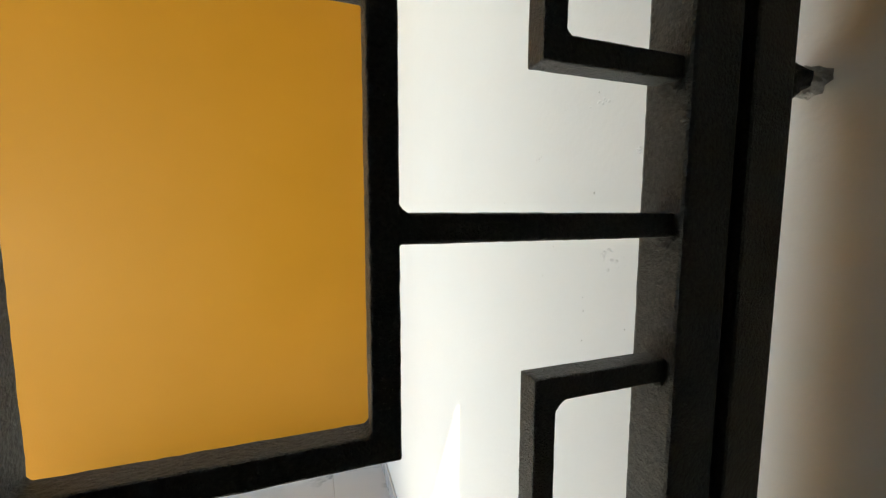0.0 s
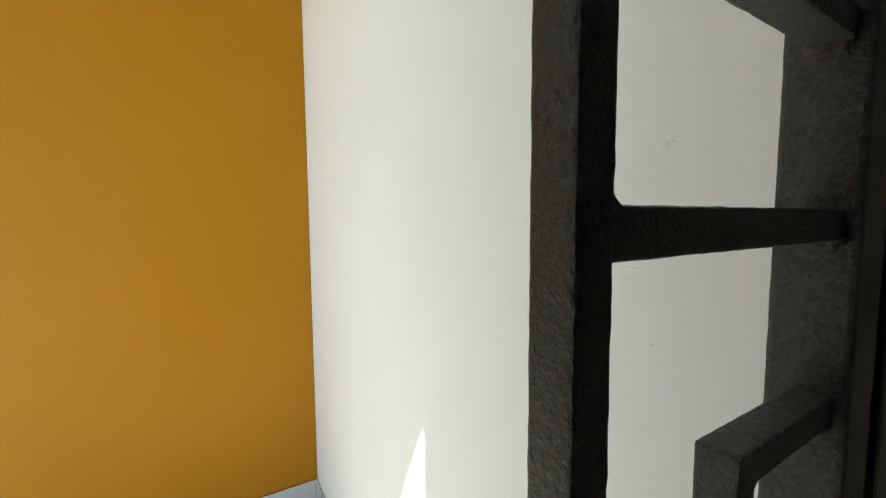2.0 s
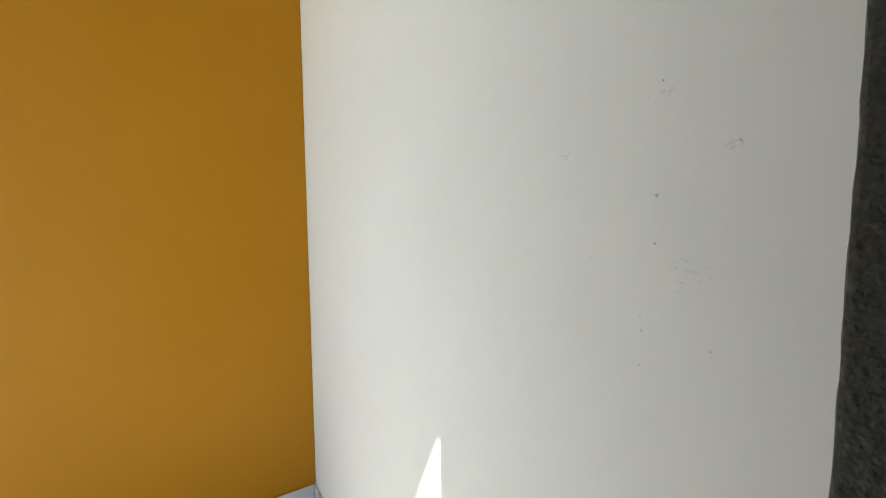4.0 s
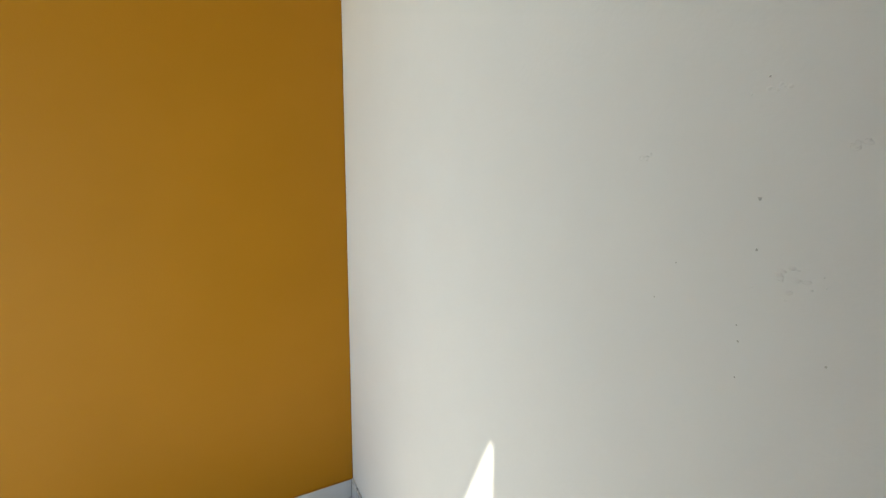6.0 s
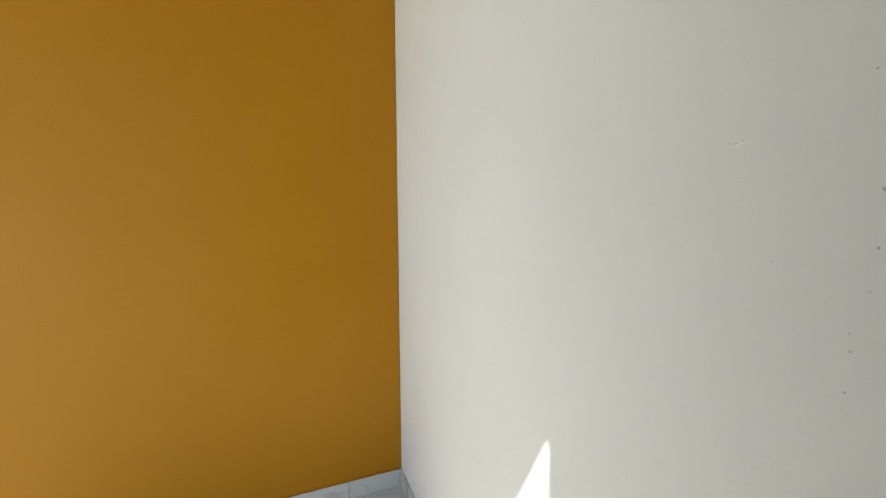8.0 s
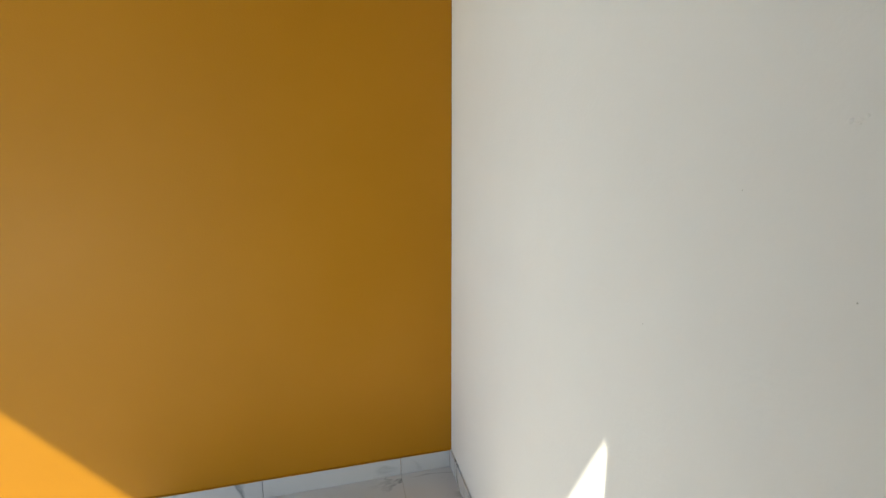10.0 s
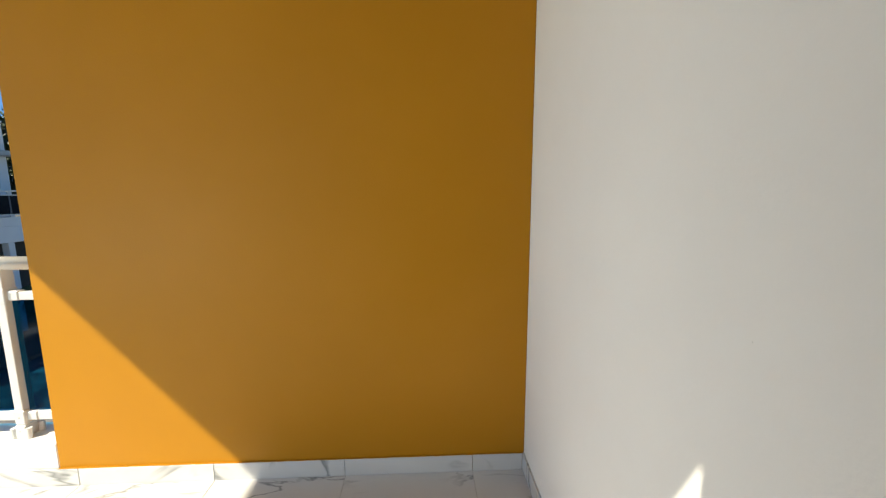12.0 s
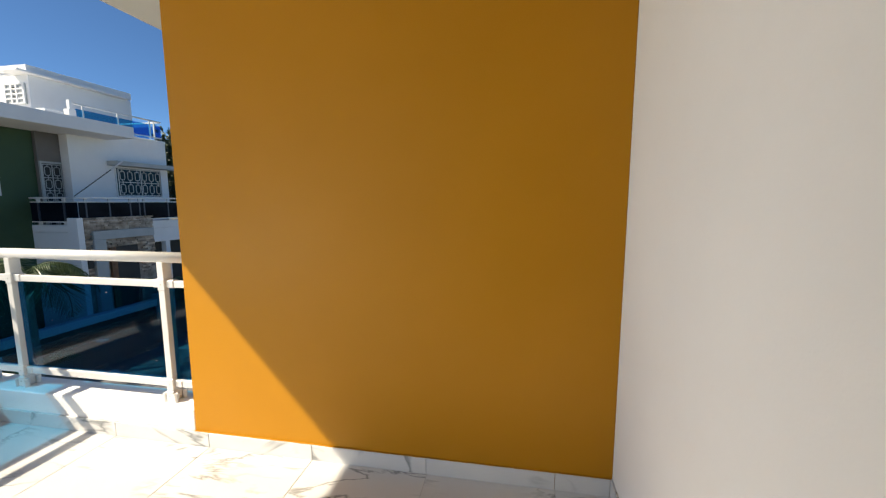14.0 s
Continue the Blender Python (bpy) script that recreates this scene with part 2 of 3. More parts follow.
def bent_bar(points, half, y0, y1, closed=False, bevel=0.0012):
    """A square bar bent through points in x and z, mitred at its corners."""
    n = len(points)
    left, right = [], []
    for i, p in enumerate(points):
        p = Vector(p)
        a = Vector(points[i - 1]) if closed or i > 0 else None
        b = Vector(points[(i + 1) % n]) if closed or i < n - 1 else None
        d1 = (p - a).normalized() if a is not None else (b - p).normalized()
        d2 = (b - p).normalized() if b is not None else d1
        n1, n2 = Vector((-d1.y, d1.x)), Vector((-d2.y, d2.x))
        m = (n1 + n2) / (1 + n1.dot(n2)) * half
        left.append(p + m)
        right.append(p - m)
    bm = bmesh.new()
    rows = [[bm.verts.new((q.x, y, q.y)) for q in line] for line, y in ((left, y0), (right, y0), (right, y1), (left, y1))]
    for k in range(4):
        r, s = rows[k], rows[(k + 1) % 4]
        for i in range(n if closed else n - 1):
            j = (i + 1) % n
            bm.faces.new((r[i], r[j], s[j], s[i]))
    if not closed:
        bm.faces.new([r[0] for r in rows])
        bm.faces.new([r[-1] for r in rows])
    bmesh.ops.recalc_face_normals(bm, faces=bm.faces[:])
    sharp = [e for e in bm.edges if len(e.link_faces) == 2 and e.calc_face_angle() > 0.5]
    bmesh.ops.bevel(bm, geom=sharp, offset=bevel, segments=2, affect="EDGES", profile=0.5)
    return bm


def roughen(bm, x0, x1, z0, z1, step=0.004, amount=0.00045):
    """Cut a bar into short lengths where it is seen close, and unsettle its edges as thick brushed paint does."""
    for axis, lo, hi in ((0, x0, x1), (2, z0, z1)):
        n = int((hi - lo) / step)
        for i in range(1, n):
            co = [0.0, 0.0, 0.0]
            co[axis] = lo + (hi - lo) * i / n
            no = [0.0, 0.0, 0.0]
            no[axis] = 1.0
            bmesh.ops.bisect_plane(bm, geom=bm.verts[:] + bm.edges[:] + bm.faces[:], plane_co=co, plane_no=no)
    for v in bm.verts:
        v.co += noise.noise_vector(v.co * 60) * amount * 0.15 + noise.noise_vector(v.co * 330) * amount * 0.65
    return bm


def lump(centre, size, seed, sub=2, rough=0.35):
    rnd = random.Random(seed)
    bm = bmesh.new()
    bmesh.ops.create_icosphere(bm, subdivisions=sub, radius=1.0)
    o = Vector((rnd.random() * 50, rnd.random() * 50, rnd.random() * 50))
    for v in bm.verts:
        k = 1 + rough * noise.noise(v.co * 1.6 + o) + rough * 0.5 * noise.noise(v.co * 4 + o)
        v.co = Vector((v.co.x * size[0], v.co.y * size[1], v.co.z * size[2])) * k + Vector(centre)
    return bm

# ---- the balcony: walls, ceiling, floor ----
H = 2.96        # underside of the slab
OW = -2.14      # free end of the ochre wall
XF = -3.70      # street railing
SY = -1.89      # south end of the slab: outer face of the wall with the doorway
NY = -1.739     # inner face of that wall
RX = -1.083     # outer corner of the hall behind the doorway
DX = -0.665     # jamb of the doorway

wall_north = structure("wall_north", box(OW, 0.0, 0.0, 0.20, 0.0, H, 0.004), OCHRE, "smooth ochre-yellow painted balcony end wall", "wall")
wall_east = structure("wall_east", box(0.0, 0.2, -6.0, 0.2, -0.15, H), WHITE, "matt white painted wall with small chips", "wall")
structure("ceiling", box(-3.84, 0.2, SY, 2.6, H, H + 0.17, 0.01), CEIL, "white plastered concrete balcony slab overhead", "ceiling")

# the unseen hall behind, its dimness put into dark colour: front wall with the doorway, side, back, ceiling; a lintel
# spans on to the street side
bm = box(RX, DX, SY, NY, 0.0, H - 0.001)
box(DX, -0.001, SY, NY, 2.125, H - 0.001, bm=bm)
structure("wall_south", bm, FACADE, "unseen wall with the open doorway behind the grille, greyed to cut bounce", "wall")
structure("lintel", box(-3.84, RX - 0.001, SY, NY, 2.397, H - 0.001), FACADE, "unseen lintel over the opening to the terrace, greyed to cut bounce", "lintel")
structure("wall_hall_side", box(RX, RX + 0.15, -6.0, SY - 0.001, 0.0, H), ROOM_DIM, "unseen side wall of the hall, coloured dark to keep it dim", "wall")
structure("wall_hall_back", box(RX + 0.151, -0.001, -6.0, -5.85, 0.0, H), ROOM_DIM, "unseen back wall of the hall, coloured dark to keep it dim", "wall")
structure("wall_hall_lining", box(-0.012, -0.001, -5.849, SY - 0.001, 0.0, H), ROOM_DIM, "unseen dark lining added over the hall's inner wall to dim it", "wall")
structure("ceiling_hall", box(RX, 0.2, -6.0, SY - 0.001, H + 0.001, H + 0.17), ROOM_DIM, "unseen ceiling of the hall, coloured dark to keep it dim", "ceiling")

floor = structure("floor", box(-3.84, 0.0, -6.0, 0.19, -0.18, -0.0025), GROUT, "balcony floor of polished white tiles with grey veins", "floor")


def tile_mesh(w, d, h, name, mat, bevel=0.0015):
    bm = box(0, w, 0, d, 0, h, bevel)
    me = bpy.data.meshes.new(name)
    bm.to_mesh(me)
    bm.free()
    me.materials.append(mat)
    return me


T = 0.6
whole = tile_mesh(T - 0.0018, T - 0.0018, 0.008, "floor_tile", TILE)
x_lines = [-0.2505 - T * k for k in range(0, 6)]
for xl in x_lines:
    for k in range(10):
        x0 = xl - T + 0.0015
        if x0 < -3.6:
            continue
        ob = new("tile", whole)
        ob.parent = floor
        ob.location = (x0, -0.6 * k - T - 0.0095, -0.008)
narrow = tile_mesh(0.2475, T - 0.003, 0.008, "floor_tile_cut", TILE)
for k in range(10):
    ob = new("tile", narrow)
    ob.parent = floor
    ob.location = (-0.249, -0.6 * k - T - 0.0095, -0.008)
rest = tile_mesh(0.345, T - 0.003, 0.008, "floor_tile_edge", TILE)
for k in range(10):
    ob = new("tile", rest)
    ob.parent = floor
    ob.location = (-3.597, -0.6 * k - T - 0.0095, -0.008)

# baseboards of cut tile
bb_n = thing("baseboard_north", "white veined tile baseboard along the ochre wall and kerb", "baseboard", kind="structure")
edges = [-0.0115, -0.2505, -0.8535, -1.4515, -2.0515, -2.6515, -3.2515, -3.6]
for a, b in zip(edges, edges[1:]):
    part("baseboard_tile", box(b + 0.001, a - 0.001, -0.0105, 0.0035 if a < OW else -0.0005, -0.006, 0.081, 0.0012), TILE, bb_n)
bb_e = thing("baseboard_east", "white veined tile baseboard along the white wall", "baseboard", kind="structure")
ys = [-0.001, -0.36, -0.96, -1.56, -1.71]
for a, b in zip(ys, ys[1:]):
    part("baseboard_tile", box(-0.0105, -0.0005, b + 0.001, a - 0.001, -0.006, 0.081, 0.0012), TILE, bb_e)
# ragged lip of paint where the ochre meets the tile
bm = bmesh.new()
for i in range(70):
    x0 = OW + 0.002 + i * (2.13 / 70)
    box(x0, x0 + 2.13 / 70 - 0.0002, -0.0095 + 0.003 * random.random(), -0.0005, 0.0812, 0.0835 + 0.003 * noise.noise((x0 * 9, 0, 0)), bm=bm)
part("paint_lip", bm, OCHRE, wall_north, "uneven ochre paint edge on the tile")

# raised kerb under the railings
structure("kerb_side", box(-3.84, OW - 0.001, 0.004, 0.185, 0.0, 0.20, 0.006), CURBW, "low white rendered kerb that carries the railing", "kerb")
structure("kerb_street", box(-3.84, -3.605, -6.0, 0.003, 0.0, 0.20, 0.006), CURBW, "low white rendered kerb along the street side", "kerb")

# chips and blisters in the white wall
for i, (y, z, r) in enumerate([(-1.528, 1.318, 0.0017), (-1.528, 1.269, 0.0010), (-1.452, 1.249, 0.0008), (-1.517, 1.176, 0.0010), (-1.516, 1.138, 0.0009),
                               (-1.428, 1.205, 0.0008), (-1.583, 1.172, 0.0010), (-1.515, 1.192, 0.0008), (-1.17, 1.10, 0.0008), (-1.31, 1.31, 0.0007), (-1.53, 1.43, 0.0009)]):
    part("chip", lump((0.0002, y, z), (0.0006, r, r * 1.3), 40 + i, 2, 0.7), PLASTER, wall_east, "small chip in the white paint", True)
rnd = random.Random(9)
for i in range(34):
    cy, cz, sp = ((-1.556, 1.240, 0.011), (-1.556, 1.240, 0.011), (-1.544, 1.418, 0.008), (-1.592, 1.357, 0.004), (-1.41, 1.37, 0.006))[i % 5]
    r = 0.0012 + 0.0020 * rnd.random()
    part("blister", lump((0.00045, cy + rnd.gauss(0, sp), cz + rnd.gauss(0, sp * 0.8)), (0.0010, r * (0.8 + 0.9 * rnd.random()), r), 300 + i, 2, 0.35), WHITE, wall_east, smooth=True)

# ---- the iron grille ----
grille = thing("security_grille", "black painted iron security grille with square bars, anchored to the wall", "security grille")
Y0, Y1 = -1.739, -1.7247
FY0, FY1 = -1.744, -1.7136
BV = 0.0017


def bar(x0, x1, z0, z1, name="bar", y0=Y0, y1=Y1):
    bm = box(x0, x1, y0, y1, z0, z1, BV, seg=2)
    if x0 > GX and 1.1 < z0 < 1.5:
        roughen(bm, x0, x1, z0, z1)
    return part(name, bm, IRON, grille)


def fillet(x, z, sx, sz, r=0.0065):
    """A smooth web of weld and paint in the corner at x, z, opening towards sx, sz."""
    x, z = x - sx * 0.001, z - sz * 0.001
    pts = [(x, z)] + [(x + sx * (r - r * math.cos(t)), z + sz * (r - r * math.sin(t))) for t in [math.pi / 2 * i / 6 for i in range(7)]]
    pts = [(x, z), (x, z + sz * r)] + pts[2:-1] + [(x + sx * r, z)]
    bm = bmesh.new()
    rings = [[bm.verts.new((u, yy, v)) for u, v in pts] for yy in (Y0 + 0.0012, Y1 - 0.0012)]
    n = len(pts)
    for i in range(n):
        bm.faces.new((rings[0][i], rings[0][(i + 1) % n], rings[1][(i + 1) % n], rings[1][i]))
    bm.faces.new(rings[0])
    bm.faces.new(rings[1])
    bmesh.ops.recalc_face_normals(bm, faces=bm.faces[:])
    part("weld", bm, IRON, grille)


GX = -0.350                      # the motif's axis; its other half mirrors it
stile_l, stile_r = -0.123, -0.087
for s in (1, -1):
    def mx(x):
        return x if s > 0 else 2 * GX - x
    a, b = sorted((mx(stile_l), mx(stile_r)))
    bm = box(a, b, FY0, FY1, 0.03, 2.10, 0.0025, seg=2)
    part("stile", roughen(bm, a, a, 1.0, 1.6) if s > 0 else bm, IRON, grille)
for z0, z1 in ((0.03, 0.066), (2.064, 2.10)):
    part("cross_rail", box(2 * GX - stile_l + 0.0005, stile_l - 0.0005, FY0, FY1, z0, z1, 0.0025, seg=2), IRON, grille)
for a, b in ((-0.081, -0.046), (2 * GX + 0.046, 2 * GX + 0.081)):
    part("frame_post", box(a, b, FY0 - 0.002, FY1, 0.0, 2.12, 0.0025, seg=2), IRON, grille)

# added strips that keep light out of the gaps beside the stiles
for s in (1, -1):
    a, b = sorted((-0.0868, -0.0812)) if s > 0 else (2 * GX + 0.0812, 2 * GX + 0.0868)
    part("gap_light_block", box(a, b, FY1 - 0.007, FY1 - 0.002, 0.03, 2.10), IRON, grille, "flat iron strip added behind the gap to block light")

PER = 0.40
for k in (-2, -1, 0, 1):
    dz = k * PER
    bm = bent_bar([(-0.2825, 1.193 + dz), (-0.2825, 1.3885 + dz), (-0.4175, 1.3885 + dz), (-0.4175, 1.193 + dz)], 0.0065, Y0, Y1, True)
    if k == 0:
        roughen(bm, -0.43, -0.27, 1.18, 1.39)
    part("ring", bm, IRON, grille, "rectangular ring of square bar")
    for s in (1, -1):
        def mx(x):
            return x if s > 0 else 2 * GX - x
        a, b = sorted((mx(-0.2815), mx(-0.1228)))
        bar(a, b, 1.2827 + dz, 1.2962 + dz, y0=Y0 + 0.0003, y1=Y1 - 0.0003)
        fillet(mx(-0.276), 1.2962 + dz, s, 1, 0.0085)
        fillet(mx(-0.276), 1.2827 + dz, s, -1, 0.0045)
        # bracket above, closing below the next motif
        bm = bent_bar([(mx(-0.1228), 1.3722 + dz), (mx(-0.2024), 1.3722 + dz), (mx(-0.2024), 1.6070 + dz), (mx(-0.1228), 1.6070 + dz)], 0.0065, Y0, Y1)
        if s > 0 and k in (-1, 0):
            roughen(bm, -0.21, -0.12, 1.37 + dz, 1.61 + dz)
        part("bracket", bm, IRON, grille, "bracket of bent square bar")
        fillet(mx(-0.1959), 1.3787 + dz, s, 1, 0.008)
        fillet(mx(-0.1959), 1.6005 + dz, s, -1, 0.013)
        for z in (1.289, 1.3722, 1.607):
            part("weld", lump((mx(-0.1240), (Y0 + Y1) / 2 + 0.002, z + dz - 0.0055), (0.0036, 0.0086, 0.0066), int(z * 1000) + k * 7 + 3, 2, 0.5), WELD, grille, smooth=True)
    fillet(-0.289, 1.1995 + dz, -1, 1)
    fillet(-0.411, 1.1995 + dz, 1, 1)
for k, z in enumerate((0.35, 1.3775, 1.93)):
    part("wall_anchor", lump((-0.033, -1.731, z), (0.018, 0.010, 0.0105), 70 + k, 3, 0.38), WELD, grille, "rough welded anchor between post and wall", True)
    part("wall_anchor_tip", tube((-0.046, -1.730, z - 0.003), (0.004, -1.728, z + 0.004), 0.006, 0.005, 8), IRON, grille)
    part("plaster_plug", lump((-0.011, -1.730, z + 0.001), (0.010, 0.011, 0.0085), 90 + k, 3, 0.75), PLASTER, wall_east, "broken plaster round the anchor", True)


# ---- railings of white aluminium and blue glass ----
RAIL_PROFILE = [(0.028 * math.cos(a) * (1.0 if math.sin(a) > -0.2 else 0.92), 1.016 + 0.03 * math.sin(a)) for a in [2 * math.pi * i / 20 for i in range(20)]]


def railing(name, length, posts, label):
    """A run along +x from its own origin; posts by their places along it."""
    r = thing(name, label, "railing", "balcony railings")
    part("top_rail", extrude_profile(RAIL_PROFILE, "x", length), ALU, r, "rounded white handrail", True)
    for p in posts:
        post = part("post", box(p - 0.019, p + 0.019, -0.028, 0.028, 0.215, 0.992, 0.003, seg=2), ALU, r)
        # cast clamps at the two rails and a foot with four sockets
        for z in (0.87, 0.30):
            part("clamp", box(p - 0.0225, p + 0.0225, -0.031, 0.031, z - 0.033, z + 0.033, 0.003), ALU, post)
            for s in (-1, 1):
                part("bracket", box(p + s * 0.023, p + s * 0.068, -0.019, 0.019, z - 0.02, z + 0.024, 0.004), ALU, post)
            part("screw", tube((p, -0.0308, z), (p, -0.0325, z), 0.0035, n=8), SCREW, post)
        part("foot", box(p - 0.024, p + 0.024, -0.036, 0.036, 0.199, 0.262, 0.004), ALU, post)
        for sx in (-1, 1):
            for sy in (-1, 1):
                part("socket", tube((p + sx * 0.033, sy * 0.03, 0.199), (p + sx * 0.033, sy * 0.03, 0.25), 0.0125, n=12), ALU, post)
        part("screw", tube((p, -0.0358, 0.235), (p, -0.0375, 0.235), 0.0035, n=8), SCREW, post)
    ends = [0.0] + [p for p in posts if 0.02 < p < length - 0.02] + [length]
    for a, b in zip(ends, ends[1:]):
        a2, b2 = a + (0.02 if a > 0 else 0), b - (0.02 if b < length else 0)
        part("middle_rail", box(a2, b2, -0.015, 0.015, 0.852, 0.888, 0.002), ALU, r)
        part("bottom_rail", box(a2, b2, -0.015, 0.015, 0.280, 0.322, 0.002), ALU, r)
        if b2 - a2 > 0.02:
            part("pane", box(a2 + 0.004, b2 - 0.004, -0.003, 0.003, 0.318, 0.856), GLASS, r, "blue tinted glass pane")
    return r


side = railing("railing", 1.56 - 0.035, [0.28, 1.33], "white aluminium railing with blue glass on the kerb")
side.matrix_world = pose(XF + 0.035, 0.085, 0)
street = railing("railing", 6.0, [0.0, 1.05, 2.1, 3.15, 4.2, 5.25], "white aluminium railing with blue glass along the street")
street.matrix_world = pose(XF, 0.085, 0, 0, 0, -90)

# ---- outdoors: ground, road, pavement ----
G = -2.7
structure("ground", box(-400, 400, -400, 400, G - 0.6, G - 0.16), EARTH, "dry earth and grass around the houses", "ground")
structure("road", box(-10.4, -5.2, -120, 160, G - 0.159, G - 0.10), ASPHALT, "grey asphalt street", "road")
structure("pavement_far", box(-12.45, -10.55, -60, 80, G - 0.159, G, 0.01), PAVING_SHADED, "concrete pavement across the street, darkened for house shade", "pavement")
structure("pavement_near", box(-5.05, -3.5, -60, 80, G - 0.159, G, 0.01), CONCRETE, "concrete pavement below the balcony", "pavement")
kerb = thing("street_kerb", "kerb stones along the street in the shade-darkened paving colour", "kerb", kind="structure")
stone = tile_mesh(0.146, 0.98, 0.165, "kerb_stone", PAVING_SHADED, 0.012)
for side_x in (-10.549, -5.197):
    for i in range(-6, 24):
        ob = new("kerb_stone", stone)
        ob.parent = kerb
        ob.location = (side_x, i * 1.0, G - 0.158)


def manhole(x, y, z, radius):
    m = thing("manhole_cover", "pale round concrete manhole cover in the ground", "manhole cover", "manhole covers")
    part("rim", tube((x, y, z - 0.05), (x, y, z + 0.006), radius, n=28), CONCRETE, m)
    lid = part("lid", tube((x, y, z), (x, y, z + 0.014), radius * 0.88, radius * 0.86, 28), H_WHITE, m, "pale cast lid")
    for s in (-1, 1):
        part("lifting_slot", box(x - 0.012, x + 0.012, y + s * radius * 0.55 - 0.03, y + s * radius * 0.55 + 0.03, z + 0.012, z + 0.0155), ASPHALT, lid)


manhole(-9.98, 5.64, G - 0.10, 0.21)
manhole(-12.16, 7.22, G, 0.17)
structure("house_base", box(-3.55, 0.2, -6.0, 0.16, G - 0.159, -0.181), WHITE, "plain white wall of the storey below", "wall")

# ---- the house across the street ----
house = thing("neighbour_house", "modern white house with green wing, stone portal and glass balcony", "house")


def hp(name, x0, x1, y0, y1, z0, z1, mat, bevel=0.01, label="", parent=None):
    return part(name, box(x0, x1, y0, y1, z0, z1, bevel), mat, parent or house, label)


# ground storey and upper storey, with the balcony between
hp("wall", -20, -12.75, 7.3, 9.70, G - 0.159, 0.45, H_WHITE)
# the carport's shade is put into the back wall's colour
hp("wall", -20, -14.6, 9.701, 15, G - 0.159, 0.45, H_DARK, label="back of the carport, its shade coloured near black")
hp("balcony_slab", -14.6, -12.74, 9.705, 15, -0.07, 0.40, H_WHITE)
hp("wall", -20, -14.2, 7.571, 8.189, 0.452, 3.388, H_RECESS)
hp("wall", -20, -13.9, 8.19, 11.63, 0.452, 3.58, H_WHITE)
hp("wall", -20, -14.7, 11.631, 12.3, 0.452, 3.3, H_WHITE)
hp("parapet", -14.3, -12.74, 7.292, 7.45, 0.455, 0.66, H_WHITE)
hp("end_pier", -12.95, -12.60, 7.24, 7.408, G - 0.159, 0.87, H_WHITE)
hp("parapet", -12.90, -12.74, 9.57, 15, 0.402, 0.68, H_WHITE)
hp("column", -12.95, -12.75, 10.17, 10.35, G - 0.159, -0.072, H_WHITE)
hp("column", -12.95, -12.75, 12.6, 12.85, G - 0.159, -0.072, H_WHITE)
hp("wall", -20, -14.3, 6.1, 7.57, G - 0.159, 3.388, H_GREEN, label="green painted wing wall")
# unseen low block, its height set by where the street's shade ends
hp("wall", -20, -14.31, 1.6, 6.099, G - 0.159, 2.50, H_GREEN, label="unseen lower green wing, sized to shade the far pavement")
hp("wall_strip", -14.32, -14.28, 6.3, 6.70, 1.5, 2.2, H_WHITE, 0.0, "white window surround")
hp("roof_slab", -20, -12.8, 5.6, 9.41, 3.39, 3.76, H_WHITE, 0.015, "thick white cantilevered canopy")
hp("roof_slab", -20, -13.88, 9.412, 11.64, 3.581, 3.66, H_WHITE, 0.01)
hp("terrace_wall", -16.2, -13.75, 7.6, 8.1, 3.762, 4.02, H_WHITE, 0.01)

# set-back top storey
hp("wall", -24, -17, 9.48, 13.16, 3.661, 5.70, H_WHITE)
hp("roof_slab", -17.6, -16.78, 9.05, 13.0, 5.701, 5.78, H_WHITE)
hp("roof_slab", -24.0, -17.601, 9.47, 13.16, 5.701, 5.78, H_WHITE)
hp("roof_edge", -24, -16.97, 9.44, 13.17, 5.781, 6.02, H_WHITE)
win = hp("window", -18.02, -17.12, 9.44, 9.479, 4.72, 5.42, H_GREY, 0.0, "pale window behind a white square-bar grille")
for a in ((-18.02, -17.94), (-17.72, -17.66), (-17.50, -17.44), (-17.20, -17.12)):
    hp("bar", *a, 9.40, 9.439, 4.72, 5.42, H_WHITE, 0.004, parent=win)
for i in range(5):
    hp("bar", -17.94, -17.20, 9.405, 9.435, 4.72 + i * 0.162, 4.765 + i * 0.162, H_WHITE, 0.004, parent=win)
for i in (1, 2, 3):
    hp("pane", -17.65, -17.51, 9.436, 9.4395, 4.79 + (i - 1) * 0.162 + 0.1, 4.88 + (i - 1) * 0.162 + 0.1, H_DARK, 0.0, parent=win)

# window with an ornamental grille, and its hood
wy0, wy1, wz0, wz1, wx = 9.56, 11.25, 1.53, 2.49, -13.9
win = hp("window", wx - 0.05, wx + 0.004, wy0, wy1, wz0, wz1, H_GLASS, 0.0, "dark window behind a white ornamental grille")
for a in ((wy0 - 0.03, wy0, wz0 - 0.03, wz1 + 0.03), (wy1, wy1 + 0.05, wz0 - 0.05, wz1 + 0.05), (wy0, wy1, wz0 - 0.05, wz0), (wy0, wy1, wz1, wz1 + 0.05)):
    hp("frame", wx + 0.001, wx + 0.06, *a, H_WHITE, 0.004, parent=win)
hp("hood", -13.899, -13.45, 9.30, 11.85, 2.55, 2.70, H_GREY, 0.008, "grey concrete hood over the window")


